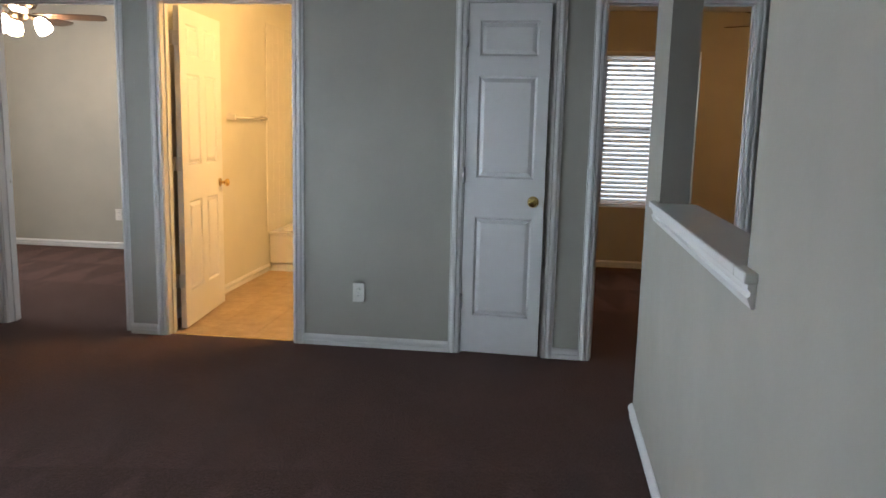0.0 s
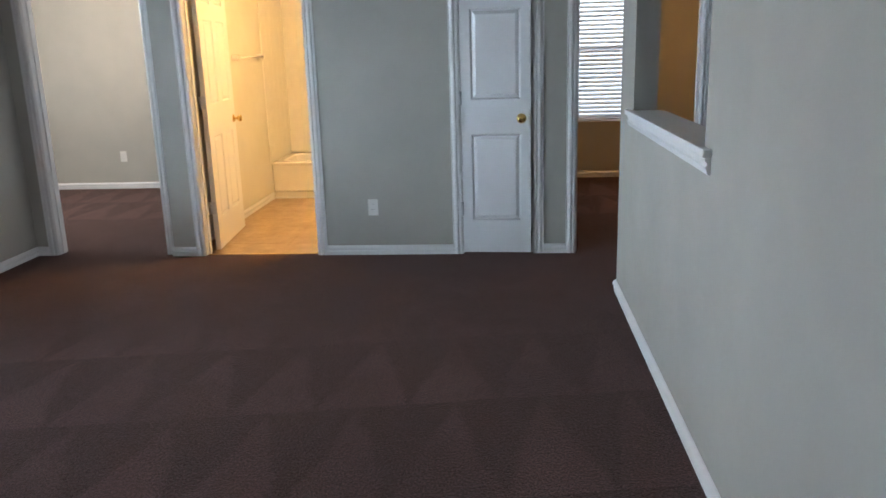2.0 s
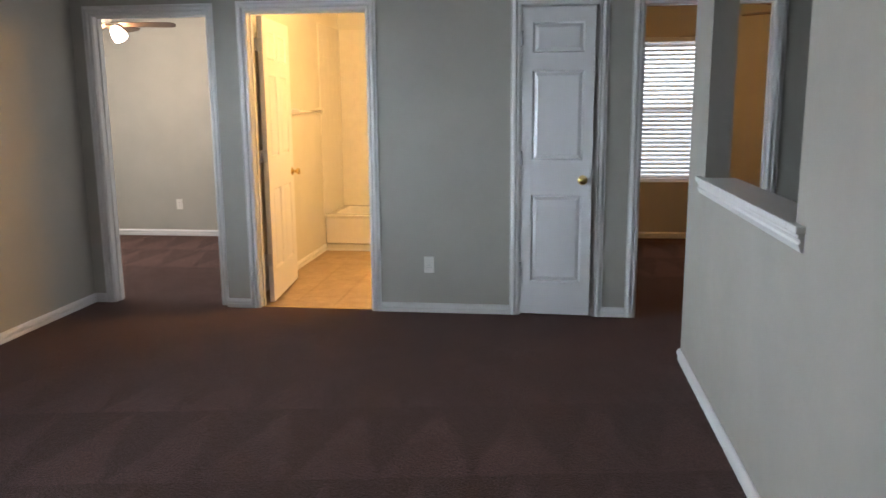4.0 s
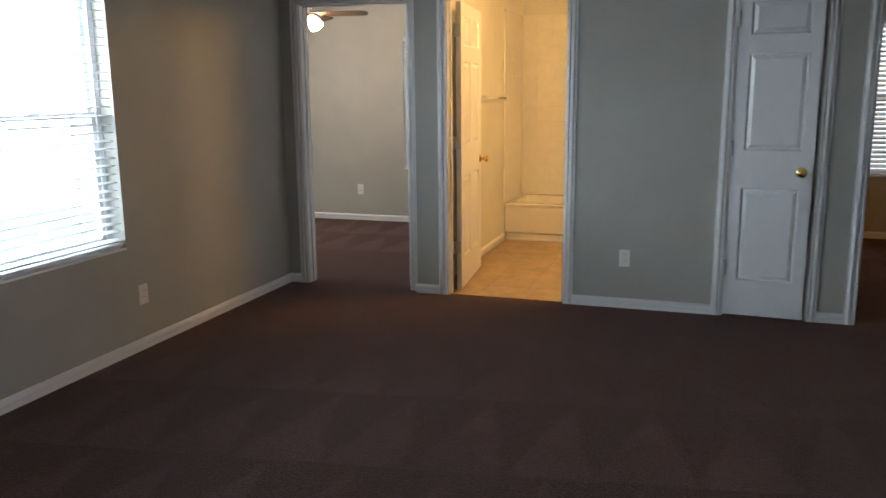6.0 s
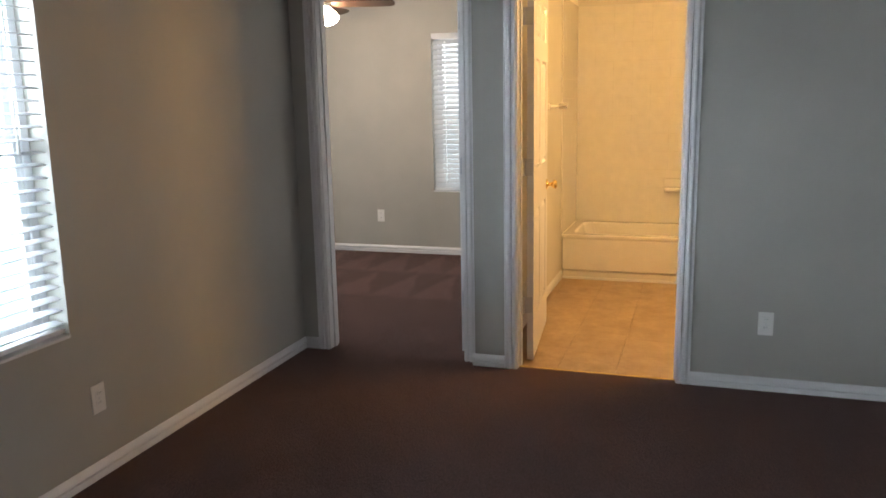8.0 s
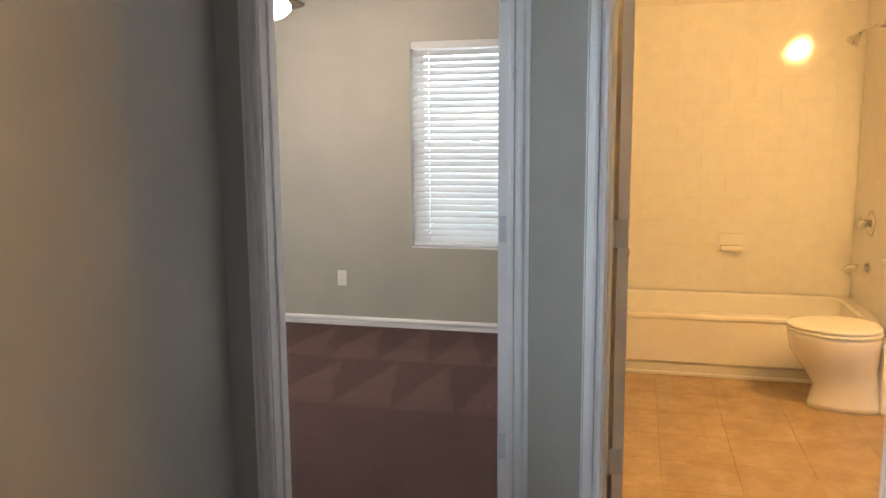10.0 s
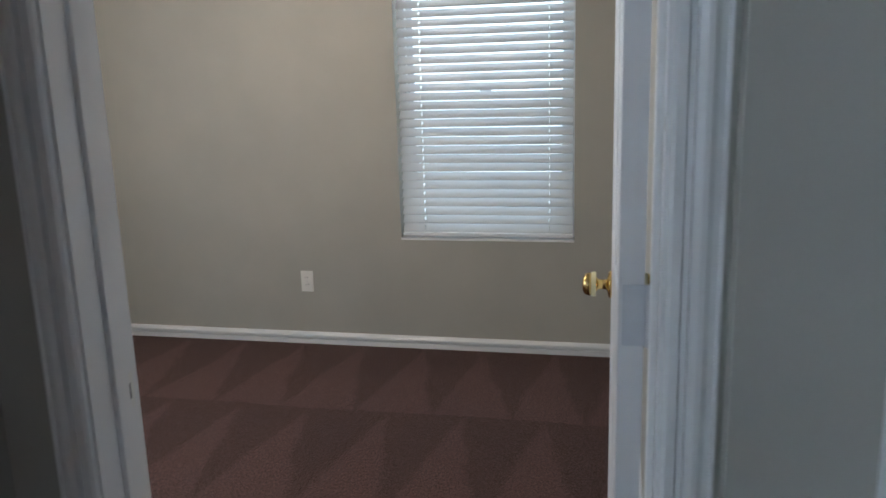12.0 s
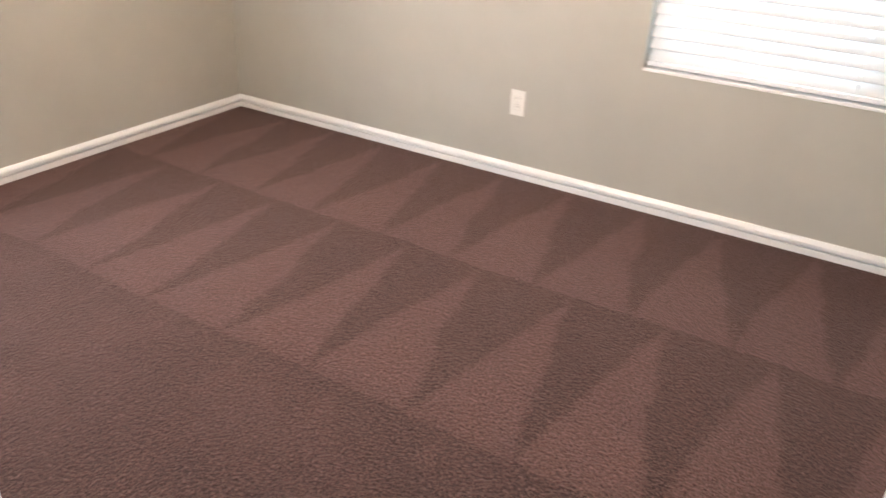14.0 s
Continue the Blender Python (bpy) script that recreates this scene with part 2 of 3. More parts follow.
BLADE = wood("dark_fan_blade", (0.035, 0.018, 0.010), (0.11, 0.055, 0.03), 0.35)
BRONZE = plain("fan_bronze", (0.10, 0.065, 0.04), 0.35, 0.8)
SHADE_1 = glow("lit_glass_shade", (1.0, 0.78, 0.56), 145)
SHADE_2 = glow("warm_glass_shade", (1.0, 0.50, 0.15), 60)
BULB = glow("vanity_globe", (1.0, 0.57, 0.19), 620)


# ---- builders ----
def part(name, bm, material, parent=None, label="", smooth=False):
    me = bpy.data.meshes.new(name)
    if len(bm.faces) > 1:
        bmesh.ops.recalc_face_normals(bm, faces=bm.faces)
    if smooth:
        for f in bm.faces:
            f.smooth = True
    bm.to_mesh(me)
    bm.free()
    me.materials.append(material)
    ob = new(name, me)
    if parent:
        ob.parent = parent
    if label:
        tagged(ob, label)
    return ob


def share(name, mesh, parent, m):
    ob = new(name, mesh)
    ob.parent = parent
    ob.matrix_basis = m
    return ob


def thing(name, m, label, category, group="", kind=""):
    ob = new(name)
    ob.matrix_world = m
    ob.empty_display_size = 0.1
    return tagged(ob, label, category, group, kind)


def add_box(bm, x0, x1, y0, y1, z0, z1, bevel=0.0, seg=2):
    r = bmesh.ops.create_cube(bm, size=1)
    for v in r["verts"]:
        v.co = ((x0 + x1) / 2 + v.co.x * (x1 - x0), (y0 + y1) / 2 + v.co.y * (y1 - y0), (z0 + z1) / 2 + v.co.z * (z1 - z0))
    if bevel:
        edges = list({e for v in r["verts"] for e in v.link_edges})
        bmesh.ops.bevel(bm, geom=edges, offset=bevel, segments=seg, affect="EDGES", profile=0.6)
    return bm


def box(x0, x1, y0, y1, z0, z1, bevel=0.0, seg=2):
    return add_box(bmesh.new(), x0, x1, y0, y1, z0, z1, bevel, seg)


def sheet(x0, x1, y, z0, z1):
    bm = bmesh.new()
    bm.faces.new([bm.verts.new(p) for p in ((x0, y, z0), (x1, y, z0), (x1, y, z1), (x0, y, z1))])
    return bm


def lathe(profile, seg=24, m=Matrix()):
    """A turned body: (radius, height) pairs about z."""
    bm = bmesh.new()
    rings = []
    for r, z in profile:
        rings.append([bm.verts.new(m @ Vector((r * math.cos(2 * math.pi * i / seg), r * math.sin(2 * math.pi * i / seg), z))) for i in range(seg)])
    for a, b in zip(rings, rings[1:]):
        for i in range(seg):
            bm.faces.new((a[i], a[(i + 1) % seg], b[(i + 1) % seg], b[i]))
    bm.faces.new(rings[0])
    bm.faces.new(rings[-1])
    return bm


def tube(points, radius, seg=10):
    bm = bmesh.new()
    rings = []
    pts = [Vector(p) for p in points]
    for i, p in enumerate(pts):
        d = (pts[min(i + 1, len(pts) - 1)] - pts[max(i - 1, 0)]).normalized()
        side = d.orthogonal().normalized() if i == 0 else (side - d * side.dot(d)).normalized()
        up = d.cross(side)
        rings.append([bm.verts.new(p + (side * math.cos(2 * math.pi * k / seg) + up * math.sin(2 * math.pi * k / seg)) * radius) for k in range(seg)])
    for a, b in zip(rings, rings[1:]):
        for k in range(seg):
            bm.faces.new((a[k], a[(k + 1) % seg], b[(k + 1) % seg], b[k]))
    bm.faces.new(rings[0])
    bm.faces.new(rings[-1])
    return bm


def moulding(profile, a, b, out, up, cut_a=0.0, cut_b=0.0):
    """A length of trim from a to b; profile gives (along up, along out). cut: how far the end runs on for each unit of up (mitres)."""
    a, b, out, up = Vector(a), Vector(b), Vector(out), Vector(up)
    run = (b - a).normalized()
    bm = bmesh.new()
    ends = []
    for p, cut in ((a, -cut_a), (b, cut_b)):
        ends.append([bm.verts.new(p + up * u + out * v + run * (u * cut)) for u, v in profile])
    n = len(profile)
    for i in range(n):
        bm.faces.new((ends[0][i], ends[0][(i + 1) % n], ends[1][(i + 1) % n], ends[1][i]))
    bm.faces.new(ends[0])
    bm.faces.new(ends[1])
    return bm


CASING = [(0, 0), (0, 0.009), (0.005, 0.0125), (0.016, 0.013), (0.019, 0.005), (0.025, 0.005), (0.028, 0.0155), (0.037, 0.0175), (0.044, 0.016), (0.051, 0.009), (0.059, 0.006), (0.061, 0.009), (0.065, 0.0085), (0.065, 0)]
BASE = [(0, 0), (0, 0.012), (0.027, 0.0125), (0.028, 0.0008), (0.041, 0.0008), (0.042, 0.0205), (0.052, 0.019), (0.060, 0.013), (0.067, 0.006), (0.067, 0)]



def structure(name, bm, material, label, category, smooth=False):
    return tagged(part(name, bm, material, None, "", smooth), label, category, kind="structure")


def wall(name, axis, face, depth, lo, hi, openings, label, z1=CEIL, material=None):
    """A straight wall along x or y, from face to face + depth, with real openings (lo, hi, sill, head)."""
    bm = bmesh.new()

    def piece(a, b, z0, zz):
        if b - a < 1e-4 or zz - z0 < 1e-4:
            return
        d0, d1 = sorted((face, face + depth))
        add_box(bm, *((a, b, d0, d1) if axis == "x" else (d0, d1, a, b)), z0, zz)

    at = lo
    for a, b, sill, head in sorted(openings):
        piece(at, a, 0, z1)
        piece(a, b, 0, sill)
        piece(a, b, head, z1)
        at = b
    piece(at, hi, 0, z1)
    return structure(name, bm, material or WALL, label, "wall")


# ---- walls, floors and ceiling ----
JT = 0.018                      # door jamb boards
OPENINGS = [(a - JT, b + JT, 0, HEAD + JT) for a, b in DOORS.values()]
wall("wall_north", "x", 0.0, WT, STEP_X, 3.4, OPENINGS[1:], "greige painted wall with three doorways", CEIL)
wall("wall_north_recessed", "x", STEP, WT, X_B1W, STEP_X, OPENINGS[:1], "greige painted wall set back round the bedroom doorway", CEIL)
wall("wall_west", "y", X_WEST, -XT, Y_SOUTH - XT, STEP, [WIN_W], "greige painted wall with a bright window")
wall("wall_south", "x", Y_SOUTH, -XT, X_WEST, X_EAST + WT, [], "plain greige painted wall")
wall("wall_bedroom_west", "y", X_B1W, -XT, 0.0, Y_B1N + XT, [WIN_B1W_ADDED], "greige bedroom wall with an assumed, unseen window")
wall("wall_bedroom_north", "x", Y_B1N, XT, X_B1W, X_B1E + 0.06, [WIN_B1], "greige bedroom wall with an assumed, unseen window and closed blind")
wall("wall_bedroom_east", "y", X_B1E, 0.062, STEP + WT, Y_B1N, [], "plain greige bedroom wall beside the door")
wall("wall_bathroom_west", "y", X_BAW, -(X_BAW - X_B1E - 0.062), WT, Y_BAN, [], "pale bathroom wall with a towel bar", CEIL, BATH)
wall("wall_bathroom_north", "x", Y_BAN, 0.12, X_B1E + 0.062, 0.06, [], "painted bathroom wall above white tiles", CEIL, BATH)
wall("wall_bathroom_east", "y", X_BAE, 0.1, WT, Y_BAN, [], "plain bathroom wall behind the toilet", CEIL, BATH)
wall("wall_tub_end", "y", X_BAE, -0.118, TUB_Y - 0.04, Y_BAN, [], "short wall at the plumbing end of the bathtub", CEIL, BATH)
wall("wall_closet_back", "x", 0.8, 0.1, 0.08, 0.93, [], "plain closet wall")
wall("wall_bedroom_two_west", "y", X_B2W, -0.1, WT, Y_B2N + XT, [], "plain wall of the second bedroom")
wall("wall_bedroom_two_north", "x", Y_B2N, XT, X_B2W, X_B2E + XT, [WIN_B2], "bedroom wall with a window and slatted blind in warm light")
wall("wall_bedroom_two_east", "y", X_B2E, XT, 0.0, Y_B2N, [], "plain wall of the second bedroom")
wall("wall_bedroom_two_south", "x", 0.0, WT, 3.4, X_B2E, [], "plain wall of the second bedroom")
PONY_Z, PONY_FAR, OPEN_FAR, OPEN_NEAR = 1.046, -0.895, -1.33, -2.765
wall("wall_east", "y", X_EAST, WT, Y_SOUTH, PONY_FAR, [WIN_E_ADDED, (OPEN_NEAR, OPEN_FAR, PONY_Z, 2.16)], "light greige half wall with an opening above its cap")
wall("wall_hall_east", "y", 3.4, WT, -3.6, 0.0, [], "plain hall wall")
wall("wall_hall_south", "x", -3.6, -WT, X_EAST + WT, 3.4, [], "plain hall wall")

carpet = bmesh.new()
for x0, x1, y0, y1 in ((X_WEST - 0.1, X_EAST + WT + 0.02, Y_SOUTH - 0.1, 0.0), (X_EAST + WT + 0.02, 3.5, -3.7, 0.0),
                       (X_B1W - 0.1, X_B1E + 0.062, 0.0, Y_B1N + 0.1), (X_B1E + 0.062, DOORS["door_2"][1] + 0.1, 0.0, 0.03),
                       (0.06, X_B2E + 0.1, 0.0, Y_B2N + 0.1)):
    add_box(carpet, x0, x1, y0, y1, -0.12, 0.0)
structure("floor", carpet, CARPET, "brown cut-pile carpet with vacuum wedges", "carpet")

bath_floor = structure("bathroom_floor", box(X_B1E + 0.062, 0.06, 0.03, Y_BAN + 0.05, -0.12, -0.010), GROUT, "tan stone-look bathroom floor tiles", "floor")
structure("bathroom_threshold", box(DOORS["door_2"][0], DOORS["door_2"][1], 0.031, 0.05, -0.0095, 0.002, 0.002), BRASS, "thin metal carpet edge strip in the bathroom doorway", "threshold")
structure("ceiling", box(X_B1W - 0.2, X_B2E + 0.2, Y_SOUTH - 0.2, Y_B2N + 0.2, CEIL, CEIL + 0.12), CEILING, "off-white textured ceiling", "ceiling")


def baseboard(a, b, out, label="white grooved baseboard"):
    structure("baseboard", moulding(BASE, a, b, out, (0, 0, 1)), TRIM, label, "baseboard")


CW = 0.071                      # from the jamb face to the outside of the casing
xs = [v for a, b in DOORS.values() for v in (a - CW, b + CW)]
baseboard((X_WEST, STEP, 0), (xs[0], STEP, 0), (0, -1, 0))
baseboard((xs[1], STEP, 0), (STEP_X - 0.012, STEP, 0), (0, -1, 0))
baseboard((STEP_X, 0.0005, 0), (STEP_X, STEP, 0), (-1, 0, 0))
for a, b in ((STEP_X - 0.012, xs[2]), (xs[3], xs[4]), (xs[5], xs[6]), (xs[7], 3.4)):
    baseboard((a, 0, 0), (b, 0, 0), (0, -1, 0))
baseboard((X_WEST, Y_SOUTH, 0), (X_WEST, STEP - 0.0136, 0), (1, 0, 0))
baseboard((X_EAST, Y_SOUTH, 0), (X_EAST, PONY_FAR + 0.0135, 0), (-1, 0, 0))
baseboard((X_EAST, PONY_FAR, 0), (X_EAST + WT, PONY_FAR, 0), (0, 1, 0))
baseboard((X_B1W, Y_B1N, 0), (X_B1E, Y_B1N, 0), (0, -1, 0))
baseboard((X_B1W, STEP + WT, 0), (X_B1W, Y_B1N - 0.0136, 0), (1, 0, 0))
baseboard((X_B1E, STEP + WT, 0), (X_B1E, Y_B1N - 0.0136, 0), (-1, 0, 0))
baseboard((X_B1W + 0.014, STEP + WT, 0), (DOORS["door_1"][0] - CW, STEP + WT, 0), (0, 1, 0))
baseboard((X_BAW + 0.0005, WT, 0), (X_BAW + 0.0005, TUB_Y - 0.017, 0), (1, 0, 0))
baseboard((X_B2W, Y_B2N, 0), (X_B2E, Y_B2N, 0), (0, -1, 0))
baseboard((X_B2W, WT, 0), (X_B2W, Y_B2N - 0.0136, 0), (1, 0, 0))


# ---- doors ----
def knob_mesh(m):
    return lathe([(0.032, 0.0), (0.033, 0.003), (0.029, 0.007), (0.014, 0.010), (0.0115, 0.016), (0.0115, 0.030), (0.016, 0.034), (0.024, 0.041), (0.0275, 0.050), (0.0265, 0.058), (0.020, 0.0655), (0.008, 0.068)], 28, m)


def leaf_mesh(w, h, t, columns):
    """A moulded panel door: its hinge edge at x = 0, its faces at y = 0 and y = t."""
    stile, mull = (0.066, 0) if columns == 1 else (0.112, 0.10)
    rows = [0.0, 0.225, 0.815, 1.045, 1.625, 1.735, 1.93, h]
    cols = [0.0, stile, w - stile, w] if columns == 1 else [0.0, stile, (w - mull) / 2, (w + mull) / 2, w - stile, w]
    bm = bmesh.new()
    for side, y in ((0, 0.0), (1, t)):
        grid = [[bm.verts.new((x, y, z)) for x in cols] for z in rows]
        panels = []
        for r in range(len(rows) - 1):
            for c in range(len(cols) - 1):
                q = [grid[r][c], grid[r][c + 1], grid[r + 1][c + 1], grid[r + 1][c]]
                f = bm.faces.new(q if side == 0 else q[::-1])
                if r in (1, 3, 5) and c % 2 == 1:
                    panels.append(f)
        bm.normal_update()
        for width, depth in ((0.015, -0.012), (0.005, 0.0), (0.030, 0.0105)):
            bmesh.ops.inset_individual(bm, faces=panels, thickness=width, depth=depth)
    bm.verts.ensure_lookup_table()

    def strip(points):
        ring = []
        for x, z in points:
            ring.append([next(v for v in bm.verts if (v.co - Vector((x, yy, z))).length < 1e-5) for yy in (0.0, t)])
        for p, q in zip(ring, ring[1:] + ring[:1]):
            bm.faces.new((p[0], q[0], q[1], p[1]))

    strip([(x, 0.0) for x in cols] + [(w, z) for z in rows[1:]] + [(x, h) for x in cols[-2::-1]] + [(0.0, z) for z in rows[-2:0:-1]])
    return bm


def door_set(name, label, leaf=None):
    """Jambs, stops and casings of a doorway; leaf: width, hinge pose, columns, knob height."""
    a, b = DOORS[name]
    d = thing(name, pose(0, 0, 0), label, "door", kind="structure")
    part("jamb", box(a - JT, a, -0.001, WT + 0.001, 0, HEAD), TRIM, d)
    part("jamb", box(b, b + JT, -0.001, WT + 0.001, 0, HEAD), TRIM, d)
    part("head_jamb", box(a - JT, b + JT, -0.001, WT + 0.001, HEAD, HEAD + JT), TRIM, d)
    sy = 0.045 if leaf and leaf["side"] == "front" else 0.066
    part("door_stop", box(a, a + 0.010, sy - 0.018, sy + 0.014, 0, HEAD - 0.010, 0.002), TRIM, d)
    part("door_stop", box(b - 0.010, b, sy - 0.018, sy + 0.014, 0, HEAD - 0.010, 0.002), TRIM, d)
    part("door_stop", box(a, b, sy - 0.018, sy + 0.014, HEAD - 0.010, HEAD, 0.002), TRIM, d)
    for y, out in ((0.0, -1), (WT, 1)):
        ra, rb, rz = a - 0.006, b + 0.006, HEAD + 0.006
        part("casing", moulding(CASING, (ra, y, 0), (ra, y, rz), (0, out, 0), (-1, 0, 0), 0, 1), TRIM, d)
        part("casing", moulding(CASING, (rb, y, 0), (rb, y, rz), (0, out, 0), (1, 0, 0), 0, 1), TRIM, d)
        part("casing", moulding(CASING, (ra, y, rz), (rb, y, rz), (0, out, 0), (0, 0, 1), 1, 1), TRIM, d)
    return d


def door_leaf(d, w, columns, m, knob_z, label, hinges, ring=False, hinge_y=-0.006, both=True):
    t = 0.035
    leaf = part("door_leaf", leaf_mesh(w, 2.022, t, columns), DOOR, d, label)
    leaf.matrix_basis = m @ pose(0, 0, 0.013)
    kx = w - 0.062
    sides = [(0.0, 90), (t, -90)] if both else [(0.0, 90)]
    for y, turn in sides:
        k = part("door_knob", knob_mesh(pose(kx, y, knob_z - 0.013, turn)), BRASS, leaf, "polished brass door knob", True)
        if ring:
            k2 = lathe([(0.0282, 0.036), (0.0288, 0.037), (0.0288, 0.046), (0.0282, 0.047)], 28, pose(kx, y, knob_z - 0.013, turn))
            part("knob_guard", k2, CREAM, leaf, "cream plastic ring round the knob", True)
    part("latch_plate", box(w - 0.0005, w + 0.0012, t / 2 - 0.012, t / 2 + 0.012, knob_z - 0.042, knob_z + 0.016, 0.0004, 1), BRASS, leaf)
    for z in hinges:
        h = part("hinge", tube([(-0.004, hinge_y, z - 0.045), (-0.004, hinge_y, z + 0.045)], 0.0085, 10), SILVER, leaf, "grey butt hinge", True)
        lo, hi = sorted((hinge_y, t * 0.86 if hinge_y < t / 2 else t * 0.14))
        part("hinge_leaf", box(-0.0022, -0.0002, lo, hi, z - 0.0445, z + 0.0445, 0.0004, 1), HINGE_PAINT, leaf, "grey painted hinge leaf")
    return leaf


HINGES = (0.31, 1.06, 1.83)
d1 = door_set("door_1", "white panelled bedroom door standing wide open", None)
d1.location.y = STEP
door_leaf(d1, 0.808, 2, pose(DOORS["door_1"][1] - 0.015, WT + 0.008, 0, 0, 0, 91.2), 0.92, "glossy white moulded six-panel door leaf, open", HINGES, True, hinge_y=-0.011)
strike = part("strike_plate", box(-2.6765, -2.6745, 0.070, 0.102, 0.895, 0.955, 0.0003, 1), PLASTIC, d1, "small strike plate with a dark latch hole")
# A black block on the plate stands for the hole's dark inside.
part("latch_hole", box(-2.6746, -2.6738, 0.079, 0.093, 0.912, 0.938), HOLE_SHADE, strike)
d2 = door_set("door_2", "white panelled bathroom door standing open inwards", None)
door_leaf(d2, 0.80, 2, pose(DOORS["door_2"][0] + 0.058, WT + 0.014, 0, 0, 0, 95.5), 0.905, "white moulded six-panel door leaf lit by warm light", HINGES, hinge_y=0.052)
d3 = door_set("door_3", "narrow white three-panel closet door, just ajar", {"side": "front"})
door_leaf(d3, 0.464, 1, pose(0.312, -0.004, 0, 0, 0, -3.2), 0.93, "narrow white moulded three-panel door leaf", HINGES, hinge_y=-0.013)
d4 = door_set("door_4", "white cased doorway to the second bedroom", None)


# ---- cap of the half wall ----
cap = thing("half_wall_cap", pose(0, 0, 0), "white painted wooden cap on the half wall", "trim", kind="structure")
part("cap_board", box(X_EAST - 0.030, X_EAST + WT + 0.030, OPEN_NEAR + 0.001, OPEN_FAR - 0.001, PONY_Z, PONY_Z + 0.026, 0.006, 3), TRIM, cap)
part("cap_horn", box(X_EAST - 0.030, X_EAST - 0.0005, OPEN_FAR - 0.002, OPEN_FAR + 0.10, PONY_Z, PONY_Z + 0.026, 0.006, 3), TRIM, cap)
part("cap_horn", box(X_EAST - 0.030, X_EAST - 0.0005, OPEN_NEAR - 0.10, OPEN_NEAR + 0.002, PONY_Z, PONY_Z + 0.026, 0.006, 3), TRIM, cap)
APRON = [(0, 0), (0, 0.018), (-0.012, 0.019), (-0.018, 0.012), (-0.026, 0.012), (-0.032, 0.018), (-0.046, 0.012), (-0.056, 0.008), (-0.056, 0)]
part("apron", moulding(APRON, (X_EAST, OPEN_NEAR - 0.088, PONY_Z), (X_EAST, OPEN_FAR + 0.088, PONY_Z), (-1, 0, 0), (0, 0, 1)), TRIM, cap)
part("apron", moulding(APRON, (X_EAST + WT, OPEN_NEAR + 0.002, PONY_Z), (X_EAST + WT, OPEN_FAR - 0.002, PONY_Z), (1, 0, 0), (0, 0, 1)), TRIM, cap)


# ---- windows and blinds ----
def window(name, m, w, h, label):
    """Single-hung vinyl window, local x along the wall, y outwards, z up from the sill's inner corner."""
    o = thing(name, m, label, "window", kind="structure")
    y0, y1 = 0.085, 0.145
    part("window_sill", box(-0.0005, w + 0.0005, -0.005, y0, -0.008, 0.004, 0.002), TRIM, o, "white painted window sill")
    f = 0.035
    part("window_frame", add_box(add_box(add_box(box(0, f, y0, y1, 0, h, 0.003), w - f, w, y0, y1, 0, h, 0.003), f, w - f, y0, y1, 0, f, 0.003), f, w - f, y0, y1, h - f, h, 0.003), VINYL_WHITE, o)
    mid = h * 0.505
    s = 0.032
    for nm, z0, z1, ya in (("upper_sash", mid - 0.015, h - f, 0.118), ("lower_sash", f, mid + 0.020, 0.092)):
        yb = ya + 0.024
        sash = part(nm, add_box(add_box(add_box(box(f, f + s, ya, yb, z0, z1, 0.003), w - f - s, w - f, ya, yb, z0, z1, 0.003), f + s, w - f - s, ya, yb, z0, z0 + s, 0.003), f + s, w - f - s, ya, yb, z1 - s, z1, 0.003), VINYL_WHITE, o)
        pane = part("pane", sheet(f + s, w - f - s, ya + 0.012, z0 + s, z1 - s), GLASS, sash)
        pane.visible_shadow = False
    part("sash_lock", box(w / 2 - 0.03, w / 2 + 0.03, 0.078, 0.093, mid + 0.018, mid + 0.030, 0.003), VINYL_WHITE, o)
    screen = part("insect_screen", sheet(f, w - f, 0.149, f, mid), SCREEN, o, "grey insect screen over the lower sash")
    return o


